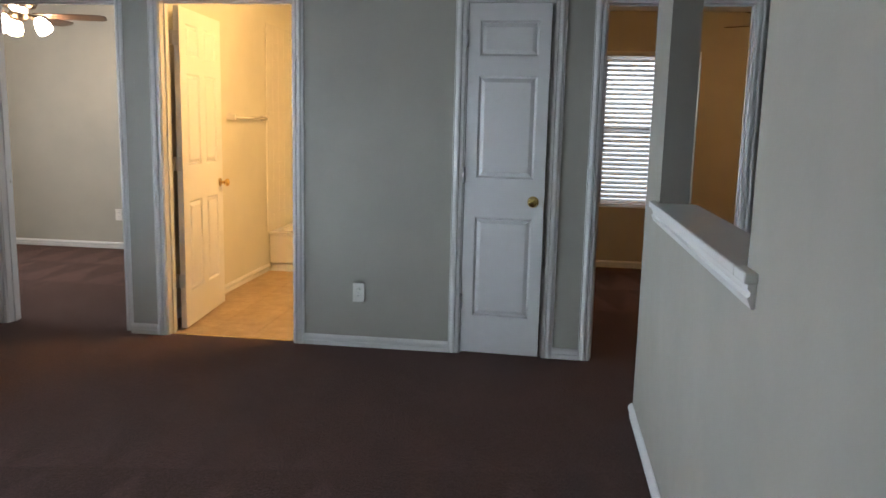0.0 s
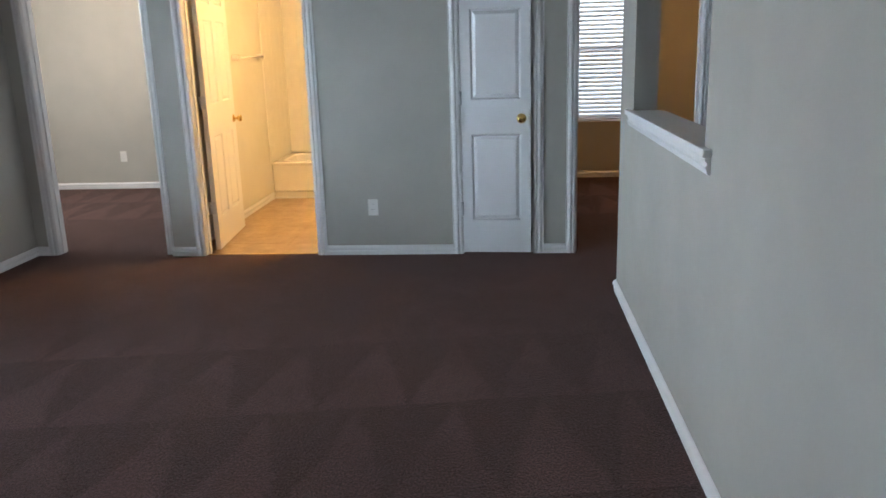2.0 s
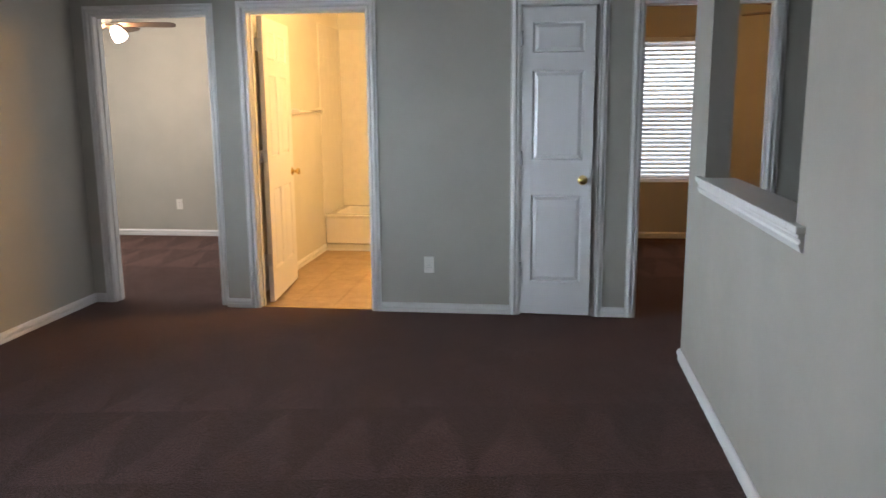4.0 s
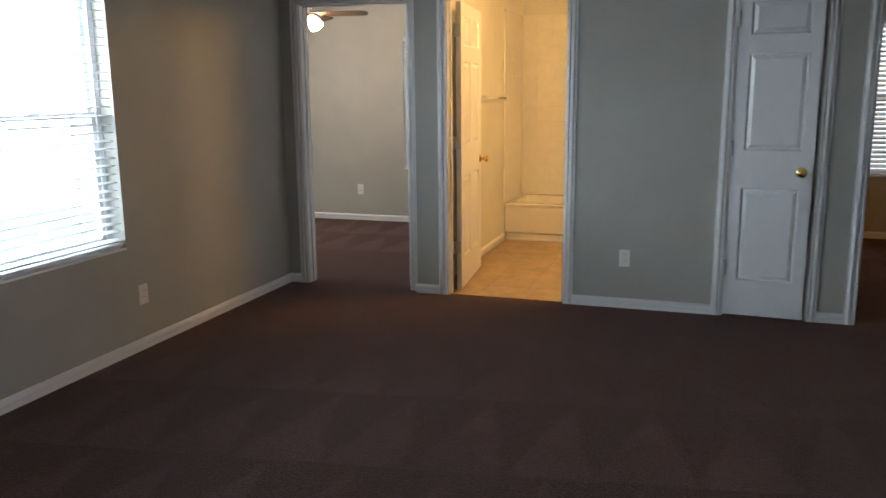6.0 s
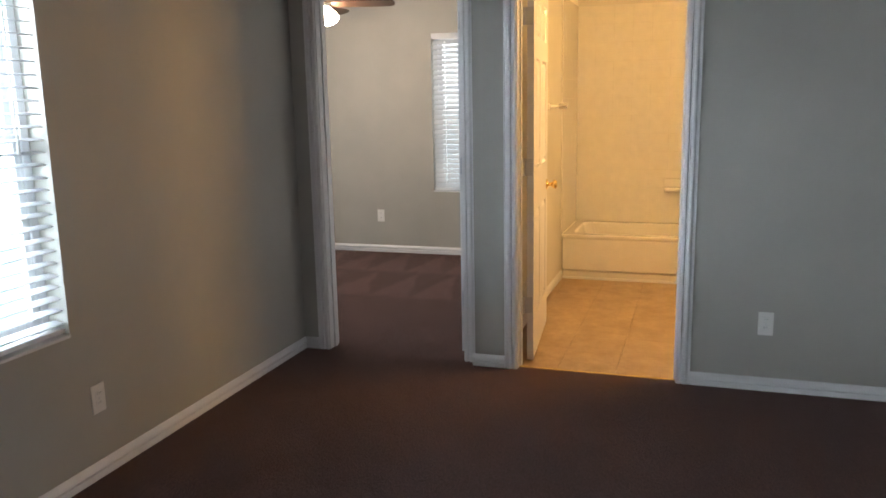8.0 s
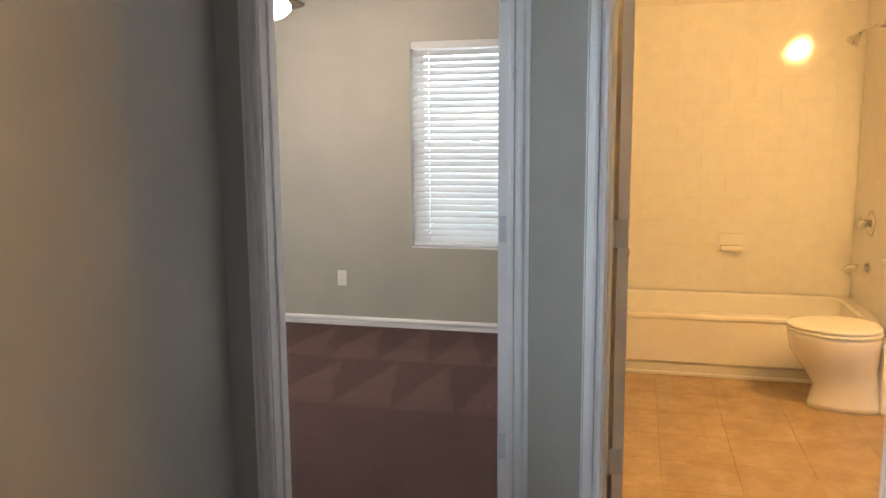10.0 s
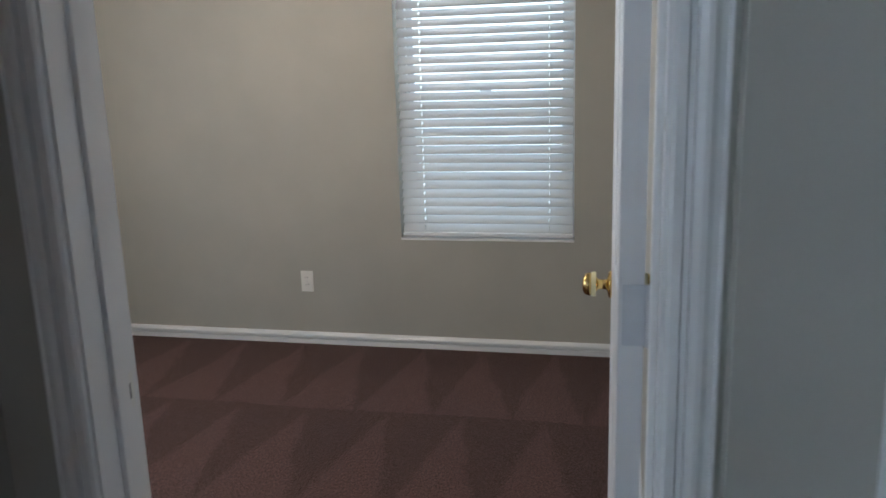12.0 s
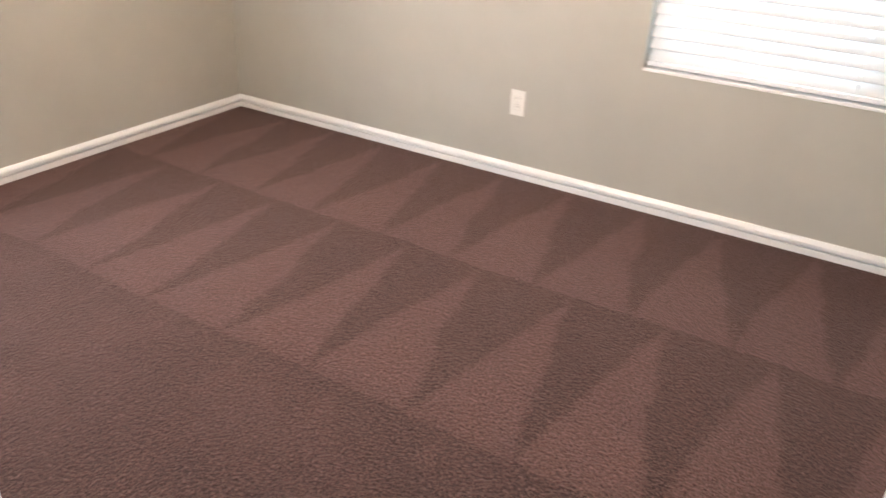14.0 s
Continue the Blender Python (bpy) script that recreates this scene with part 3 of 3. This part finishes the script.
def blind(m, w, h, tilt, label, wand_x=None):
    """Two-inch slatted blind hung inside the window opening."""
    o = thing("window_blind", m, label, "blind", "window blinds")
    y = 0.034
    part("headrail", box(0.006, w - 0.006, y - 0.028, y + 0.028, h - 0.05, h - 0.002, 0.003), VINYL_WHITE, o)
    part("valance", box(0.004, w - 0.004, y - 0.034, y - 0.029, h - 0.050, h - 0.001, 0.002), SLAT, o)
    part("bottom_rail", box(0.008, w - 0.008, y - 0.025, y + 0.025, 0.013, 0.030, 0.004), VINYL_WHITE, o)
    pitch, half, n = 0.0445, 0.0254, 0
    bm = bmesh.new()
    across = []
    for k in range(7):
        s = -half + 2 * half * k / 6
        across.append((s, 0.0022 * (1 - (s / half) ** 2)))
    cords = (w * 0.14, w * 0.86) if w < 1.3 else (w * 0.07, w * 0.5, w * 0.93)
    along = [0.009] + [c + d for c in cords for d in (-0.0028, 0.0028)] + [w - 0.009]
    faces = [[[bm.verts.new((x, s, z + e)) for s, z in across] for x in along] for e in (0.0014, -0.0014)]

    def solid(i, j):
        """The slat has a small route hole for each lift cord."""
        return 0 <= i < len(along) - 1 and 0 <= j < 6 and not (i % 2 == 1 and j in (2, 3))

    for i in range(len(along) - 1):
        for j in range(6):
            if not solid(i, j):
                continue
            for g in faces:
                bm.faces.new((g[i][j], g[i][j + 1], g[i + 1][j + 1], g[i + 1][j]))
            for di, dj, a, b in ((-1, 0, (i, j), (i, j + 1)), (1, 0, (i + 1, j), (i + 1, j + 1)), (0, -1, (i, j), (i + 1, j)), (0, 1, (i, j + 1), (i + 1, j + 1))):
                if not solid(i + di, j + dj):
                    up, low = faces
                    bm.faces.new((up[a[0]][a[1]], up[b[0]][b[1]], low[b[0]][b[1]], low[a[0]][a[1]]))
    z = 0.026 + pitch * 0.62
    first = None
    while z < h - 0.060:
        turn = tilt + random.uniform(-1.2, 1.2)
        place = pose(0, y, z, turn, random.uniform(-0.12, 0.12))
        if first is None:
            first = part("slat", bm, SLAT, o, "white faux-wood slat")
            first.matrix_basis = place
        else:
            share("slat", first.data, o, place)
        z += pitch
    for x in cords:
        for dy in (-0.0262, 0.0262):
            part("ladder_cord", tube([(x, y + dy, 0.018), (x, y + dy, h - 0.05)], 0.0011, 5), CORD, o)
    if wand_x is not None:
        wand = part("tilt_wand", tube([(wand_x, y - 0.042, h - 0.06), (wand_x, y - 0.045, h - 0.72)], 0.0036, 8), CORD, o, "slim tilt wand with a small grip")
        part("grip", lathe([(0.004, 0), (0.007, 0.004), (0.006, 0.03), (0.004, 0.034)], 10, pose(wand_x, y - 0.045, h - 0.75)), CORD, wand)
    return o


wb1 = pose(WIN_B1[0], Y_B1N, WIN_B1[2])
window("window_1", wb1, WIN_B1[1] - WIN_B1[0], WIN_B1[3] - WIN_B1[2], "white vinyl bedroom window behind a closed blind")
blind(wb1, WIN_B1[1] - WIN_B1[0], WIN_B1[3] - WIN_B1[2], 49, "white slatted blind, nearly closed, glowing with daylight")
wb2 = pose(WIN_B2[0], Y_B2N, WIN_B2[2])
window("window_2", wb2, WIN_B2[1] - WIN_B2[0], WIN_B2[3] - WIN_B2[2], "white vinyl window of the warm-lit bedroom")
blind(wb2, WIN_B2[1] - WIN_B2[0], WIN_B2[3] - WIN_B2[2], 36, "white slatted blind, half open, bright between the slats")
ww = pose(X_WEST, WIN_W[0], WIN_W[2], 0, 0, 90)
window("window_3", ww, WIN_W[1] - WIN_W[0], WIN_W[3] - WIN_W[2], "white vinyl living-room window full of daylight")
blind(ww, WIN_W[1] - WIN_W[0], WIN_W[3] - WIN_W[2], 8, "white slatted blind with its slats turned open", 0.76)
# Assumed window, unseen, for extra light in the bedroom.
wbw = pose(X_B1W, WIN_B1W_ADDED[0], WIN_B1W_ADDED[2], 0, 0, 90)
window("added_window_4", wbw, WIN_B1W_ADDED[1] - WIN_B1W_ADDED[0], WIN_B1W_ADDED[3] - WIN_B1W_ADDED[2], "unseen window assumed in the bedroom side wall to brighten the room")
# Added where none is seen, to let the east glow in.
wea = pose(X_EAST, WIN_E_ADDED[1], WIN_E_ADDED[2], 0, 0, -90)
window("added_window_5", wea, WIN_E_ADDED[1] - WIN_E_ADDED[0], WIN_E_ADDED[3] - WIN_E_ADDED[2], "wide unseen window added to brighten the living-room walls")


# ---- outlets ----
def outlet(m, label):
    """Duplex outlet, local x across, y into the wall, z up, centred."""
    o = thing("wall_outlet", m, label, "outlet", "wall outlets")
    part("cover_plate", box(-0.035, 0.035, -0.006, 0.0, -0.0575, 0.0575, 0.003, 3), PLASTIC, o)
    for z in (0.0195, -0.0195):
        r = part("receptacle", box(-0.0165, 0.0165, -0.0078, -0.0055, z - 0.0135, z + 0.0135, 0.003, 2), PLASTIC, o)
        part("slot", box(-0.0075, -0.0055, -0.0083, -0.0077, z - 0.001, z + 0.007), SLOT, r)
        part("slot", box(0.0055, 0.0075, -0.0083, -0.0077, z - 0.001, z + 0.007), SLOT, r)
    part("screw", lathe([(0.003, 0), (0.0028, 0.0012), (0.001, 0.0014)], 10, pose(0, -0.006, 0, 90)), SILVER, o)
    return o


outlet(pose(-0.316, 0, 0.339), "white duplex wall outlet between the two doors")
outlet(pose(X_WEST, -1.632, 0.316, 0, 0, 90), "white duplex wall outlet below the window wall")
outlet(pose(-3.547, Y_B1N, 0.352), "white duplex wall outlet on the bedroom wall")
outlet(pose(X_B1E, 1.81, 0.35, 0, 0, -90), "white duplex wall outlet beside the open door")


# ---- ceiling fans ----
def ceiling_fan(x, y, turn, shade_material, label, lamp_turn):
    o = thing("ceiling_fan", pose(x, y, CEIL), label, "ceiling fan", "ceiling fans")
    part("canopy", lathe([(0.065, 0), (0.068, -0.012), (0.055, -0.045), (0.022, -0.06)], 24), BRONZE, o, "", True)
    part("motor_housing", lathe([(0.05, -0.055), (0.11, -0.075), (0.135, -0.11), (0.14, -0.20), (0.12, -0.245), (0.06, -0.262)], 32), BRONZE, o, "dark bronze motor housing", True)
    part("light_kit", lathe([(0.055, -0.255), (0.075, -0.27), (0.075, -0.315), (0.05, -0.345), (0.012, -0.355)], 24), BRONZE, o, "", True)
    for i in range(5):
        a = turn + 72 * i
        m = pose(0, 0, -0.30, 0, 0, a)
        bm = bmesh.new()
        outline = [(0.20, -0.050), (0.30, -0.062), (0.50, -0.068), (0.62, -0.066), (0.655, -0.045), (0.665, 0.0), (0.655, 0.045), (0.62, 0.066), (0.50, 0.068), (0.30, 0.062), (0.20, 0.050)]
        tilt = math.tan(radians(12))
        top = [bm.verts.new((px, py, 0.003 - py * tilt)) for px, py in outline]
        low = [bm.verts.new((px, py, -0.003 - py * tilt)) for px, py in outline]
        bm.faces.new(top)
        bm.faces.new(low[::-1])
        for k in range(len(outline)):
            bm.faces.new((top[k], top[(k + 1) % len(outline)], low[(k + 1) % len(outline)], low[k]))
        blade = part("blade", bm, BLADE, o, "dark wood-grain fan blade")
        blade.matrix_basis = m
        arm = part("blade_arm", add_box(box(0.10, 0.215, -0.014, 0.014, -0.006, 0.004, 0.002), 0.20, 0.27, -0.034, 0.034, -0.0125, -0.006, 0.002), BRONZE, blade)
        arm.matrix_basis = pose(0, 0, 0.016)
    for i in range(3):
        a = radians(lamp_turn + 120 * i)
        c, s = math.cos(a), math.sin(a)
        arm = part("lamp_arm", tube([(0.05 * c, 0.05 * s, -0.30), (0.10 * c, 0.10 * s, -0.305), (0.135 * c, 0.135 * s, -0.33)], 0.009, 8), BRONZE, o, "", True)
        m = Matrix.Translation((0.135 * c, 0.135 * s, -0.325)) @ Matrix.Rotation(radians(lamp_turn + 120 * i), 4, "Z") @ Matrix.Rotation(radians(-32), 4, "Y")
        part("lamp_shade", lathe([(0.022, 0.004), (0.030, -0.005), (0.048, -0.035), (0.060, -0.075), (0.062, -0.105), (0.052, -0.125), (0.02, -0.135)], 20, m), shade_material, arm, "glowing frosted glass shade", True)
    part("pull_chain", tube([(0.02, 0.0, -0.35), (0.02, 0.0, -0.48)], 0.0015, 5), BRASS, o)
    return o


ceiling_fan(-3.47, 1.47, 17, SHADE_1, "dark bladed ceiling fan with lit glass shades", 17)
ceiling_fan(2.62, 1.45, 215, SHADE_2, "dark bladed ceiling fan in the warm-lit bedroom", 20)


# ---- bathroom ----
def bathtub():
    x0, x1, y0, y1, top = X_BAW + 0.010, X_BAE - 0.120, TUB_Y, Y_BAN - 0.010, 0.358
    o = thing("bathtub", pose(0, 0, 0), "white alcove bathtub with a plain apron", "bathtub")

    def loop(bm, ax, bx, ay, by, r, z, seg=6):
        vs = []
        for cx, cy, a0 in ((bx - r, by - r, 0), (ax + r, by - r, 90), (ax + r, ay + r, 180), (bx - r, ay + r, 270)):
            for i in range(seg + 1):
                a = radians(a0 + 90 * i / seg)
                vs.append(bm.verts.new((cx + r * math.cos(a), cy + r * math.sin(a), z)))
        return vs

    bm = bmesh.new()
    levels = [loop(bm, x0, x1, y0 + 0.030, y1, 0.006, 0.0), loop(bm, x0, x1, y0 + 0.030, y1, 0.006, 0.055), loop(bm, x0, x1, y0 + 0.008, y1, 0.006, 0.075),
              loop(bm, x0, x1, y0 + 0.004, y1, 0.006, top - 0.035), loop(bm, x0, x1, y0 - 0.006, y1, 0.006, top - 0.022), loop(bm, x0, x1, y0 - 0.006, y1, 0.008, top - 0.006), loop(bm, x0 + 0.006, x1 - 0.006, y0, y1 - 0.006, 0.010, top),
              loop(bm, x0 + 0.07, x1 - 0.07, y0 + 0.075, y1 - 0.05, 0.10, top), loop(bm, x0 + 0.085, x1 - 0.085, y0 + 0.088, y1 - 0.062, 0.10, top - 0.012),
              loop(bm, x0 + 0.14, x1 - 0.11, y0 + 0.11, y1 - 0.085, 0.12, 0.14), loop(bm, x0 + 0.20, x1 - 0.15, y0 + 0.15, y1 - 0.12, 0.11, 0.085)]
    for a, b in zip(levels, levels[1:]):
        for i in range(len(a)):
            bm.faces.new((a[i], a[(i + 1) % len(a)], b[(i + 1) % len(b)], b[i]))
    bm.faces.new(levels[-1])
    bm.faces.new(levels[0])
    part("tub_shell", bm, CERAMIC, o)
    part("drain", lathe([(0.03, 0.0), (0.028, 0.004), (0.01, 0.003)], 16, pose(x1 - 0.32, (y0 + y1) / 2, 0.0855)), CHROME, o)
    return o


bathtub()
structure("tub_floor_trim", box(X_BAW + 0.014, X_BAE - 0.119, TUB_Y - 0.016, TUB_Y - 0.001, 0.0, 0.018, 0.004), TRIM, "thin white trim strip along the foot of the bathtub", "trim")
wx = X_BAE - 0.118              # plumbing wall
spout = thing("tub_spout", pose(wx, 2.60, 0.60), "chrome bathtub spout on the tiled wall", "faucet")
part("spout_body", tube([(-0.008, 0, 0), (-0.08, 0, -0.002), (-0.12, 0, -0.010), (-0.135, 0, -0.030)], 0.024, 14), CHROME, spout, "", True)
part("flange", lathe([(0.034, 0), (0.034, 0.006), (0.026, 0.010)], 20, pose(-0.008, 0, 0, 0, -90)), CHROME, spout)
valve = thing("shower_valve", pose(wx, 2.60, 0.86), "round chrome shower valve with a knob", "valve")
part("escutcheon", lathe([(0.075, 0), (0.073, 0.006), (0.05, 0.012)], 28, pose(-0.008, 0, 0, 0, -90)), CHROME, valve, "", True)
part("valve_knob", lathe([(0.02, 0), (0.022, 0.02), (0.034, 0.03), (0.034, 0.055), (0.025, 0.062)], 16, pose(-0.016, 0, 0, 0, -90)), CHROME, valve, "", True)
shower = thing("shower_fixture", pose(wx, 2.60, 1.96), "chrome shower head on a bent arm", "shower")
part("shower_arm", tube([(0, 0, 0), (-0.06, 0, 0.012), (-0.11, 0, -0.005), (-0.14, 0, -0.035)], 0.009, 10), CHROME, shower, "", True)
part("flange", lathe([(0.028, 0), (0.027, 0.005), (0.012, 0.010)], 20, pose(-0.008, 0, 0, 0, -90)), CHROME, shower)
part("spray_head", lathe([(0.012, 0.0), (0.018, -0.015), (0.034, -0.05), (0.036, -0.062), (0.030, -0.066)], 20, pose(-0.137, 0, -0.03, 0, 38)), CHROME, shower, "", True)

soap = thing("soap_dish", pose(-0.865, Y_BAN - 0.009, 0.685), "white ceramic soap dish set in the tiles", "soap dish")
part("back_plate", box(-0.078, 0.078, -0.012, 0.0, -0.055, 0.055, 0.005, 3), CERAMIC, soap)
tray = box(-0.070, 0.070, -0.072, -0.010, -0.052, -0.018, 0.012, 3)
part("tray", tray, CERAMIC, soap, "", True)

towel = thing("towel_bar", pose(X_BAW, 0, 1.37), "pale towel bar on the bathroom wall", "towel bar")
for y in (1.345, 2.075):
    part("bracket", box(0.0, 0.072, y - 0.016, y + 0.016, -0.022, 0.022, 0.006, 2), CERAMIC, towel)
part("rod", tube([(0.055, 1.345, 0), (0.055, 2.075, 0)], 0.0095, 12), CERAMIC, towel, "", True)


def toilet():
    """Two-piece toilet; local x points from the wall to the front of the bowl."""
    o = thing("toilet", pose(X_BAE - 0.012, 1.84, 0, 0, 0, 180), "white ceramic toilet with its lid closed", "toilet")

    def egg(cx, half_l, half_w, n=32, flat=0.35):
        pts = []
        for i in range(n):
            a = 2 * math.pi * i / n
            c, s = math.cos(a), math.sin(a)
            w = half_w * (1 - 0.10 * c)
            pts.append((cx + half_l * (c if c > 0 else c * 0.86), w * s))
        return pts

    bm = bmesh.new()
    rings = []
    for z, cx, hl, hw in ((0.0, 0.36, 0.20, 0.105), (0.03, 0.36, 0.195, 0.100), (0.12, 0.37, 0.165, 0.085), (0.20, 0.40, 0.185, 0.115), (0.30, 0.43, 0.225, 0.165), (0.37, 0.435, 0.235, 0.180), (0.39, 0.435, 0.235, 0.180)):
        rings.append([bm.verts.new((x, y, z)) for x, y in egg(cx, hl, hw)])
    for a, b in zip(rings, rings[1:]):
        for i in range(len(a)):
            bm.faces.new((a[i], a[(i + 1) % len(a)], b[(i + 1) % len(b)], b[i]))
    bm.faces.new(rings[0])
    bm.faces.new(rings[-1])
    part("bowl", bm, CERAMIC, o, "", True)
    for nm, z0, z1, grow in (("seat", 0.3935, 0.410, 0.006), ("lid", 0.4135, 0.432, 0.004)):
        bm = bmesh.new()
        rings = []
        for z, g in ((z0, -0.004), (z0 + 0.004, 0), (z1 - 0.006, 0), (z1 - 0.001, -0.006), (z1, -0.02)):
            rings.append([bm.verts.new((x, y, z)) for x, y in egg(0.435, 0.235 + grow + g, 0.183 + grow + g)])
        for a, b in zip(rings, rings[1:]):
            for i in range(len(a)):
                bm.faces.new((a[i], a[(i + 1) % len(a)], b[(i + 1) % len(b)], b[i]))
        bm.faces.new(rings[0])
        bm.faces.new(rings[-1])
        part(nm, bm, PLASTIC, o, "", True)
    part("tank", box(0.0, 0.19, -0.22, 0.22, 0.36, 0.70, 0.02, 3), CERAMIC, o)
    part("tank_lid", box(-0.004, 0.20, -0.23, 0.23, 0.701, 0.735, 0.010, 3), CERAMIC, o)
    part("pedestal_back", box(0.05, 0.24, -0.10, 0.10, 0.0, 0.36, 0.02, 3), CERAMIC, o)
    part("flush_lever", tube([(0.192, 0.16, 0.64), (0.205, 0.16, 0.64), (0.21, 0.10, 0.635)], 0.006, 8), CHROME, o)
    return o


toilet()
van = thing("vanity_light", pose(X_BAE, 0.68, 2.10), "vanity light bar with glowing round bulbs", "wall lamp")
part("backplate", box(-0.025, 0.0, -0.30, 0.30, -0.055, 0.055, 0.006, 2), CHROME, van)
for y in (-0.2, 0.0, 0.2):
    sock = part("socket", lathe([(0.03, 0), (0.03, 0.03), (0.02, 0.04)], 16, pose(-0.025, y, 0, 0, -90)), CHROME, van)
    ball = bmesh.new()
    bmesh.ops.create_uvsphere(ball, u_segments=20, v_segments=14, radius=0.045, matrix=Matrix.Translation((-0.105, y, 0)))
    part("bulb", ball, BULB, sock, "glowing round bulb", True)

# ---- floor tiles and wall tiles, one by one ----
TS = 0.305
tile_mesh = None
x = DOORS["door_2"][0] - 0.1 - TS
iy = 0
while iy * TS + 0.052 < TUB_Y - 0.03:
    ix = 0
    while x + ix * TS < X_BAE - 0.02:
        xa, xb = max(X_BAW + 0.001, x + ix * TS), min(X_BAE - 0.001, x + ix * TS + TS)
        ya, yb = 0.052 + iy * TS, min(0.052 + iy * TS + TS, TUB_Y - 0.002)
        if xb - xa > 0.02 and yb - ya > 0.02:
            if abs(xb - xa - TS) < 1e-3 and abs(yb - ya - TS) < 1e-3:
                if tile_mesh is None:
                    first_tile = part("floor_tile", box(0.0008, TS - 0.0008, 0.0008, TS - 0.0008, -0.0095, 0.0, 0.0010, 1), VINYL, bath_floor)
                    tile_mesh = first_tile.data
                    first_tile.matrix_basis = pose(xa, ya, 0)
                else:
                    share("floor_tile", tile_mesh, bath_floor, pose(xa, ya, 0))
            else:
                part("floor_tile", box(xa + 0.0012, xb - 0.0012, ya + 0.0012, yb - 0.0012, -0.0095, 0.0, 0.0012, 1), VINYL, bath_floor)
        ix += 1
    iy += 1

TW, ROWS, TUB_TOP = 0.152, 12, 0.360
backing = bmesh.new()
add_box(backing, X_BAW + 0.0005, wx - 0.0005, Y_BAN - 0.005, Y_BAN - 0.0005, TUB_TOP, TUB_TOP + ROWS * TW)
add_box(backing, X_BAW + 0.0005, X_BAW + 0.005, TUB_Y - 0.03, Y_BAN - 0.0055, TUB_TOP, TUB_TOP + ROWS * TW)
add_box(backing, wx - 0.005, wx - 0.0005, TUB_Y - 0.03, Y_BAN - 0.0055, TUB_TOP, TUB_TOP + ROWS * TW)
surround = structure("tub_surround", backing, TILE_GROUT, "white square wall tiles round the bathtub", "wall tiles")
wall_tile = part("wall_tile", box(0.0005, TW - 0.0005, -0.0020, 0.0, 0.0005, TW - 0.0005, 0.0007, 1), TILE, surround)
wall_tile.matrix_basis = pose(X_BAW + 0.005, Y_BAN - 0.005, TUB_TOP)
for r in range(ROWS):
    z = TUB_TOP + r * TW
    for c in range(10):
        xx = X_BAW + 0.001 + c * (wx - X_BAW - 0.002) / 10
        if r or c:
            share("wall_tile", wall_tile.data, surround, pose(xx, Y_BAN - 0.005, z))
    for c in range(5):
        yy = Y_BAN - 0.012 - (c + 1) * TW
        if yy > TUB_Y - 0.05:
            share("wall_tile", wall_tile.data, surround, pose(X_BAW + 0.005, yy, z, 0, 0, 90))
            share("wall_tile", wall_tile.data, surround, pose(wx - 0.005, yy + TW, z, 0, 0, -90))
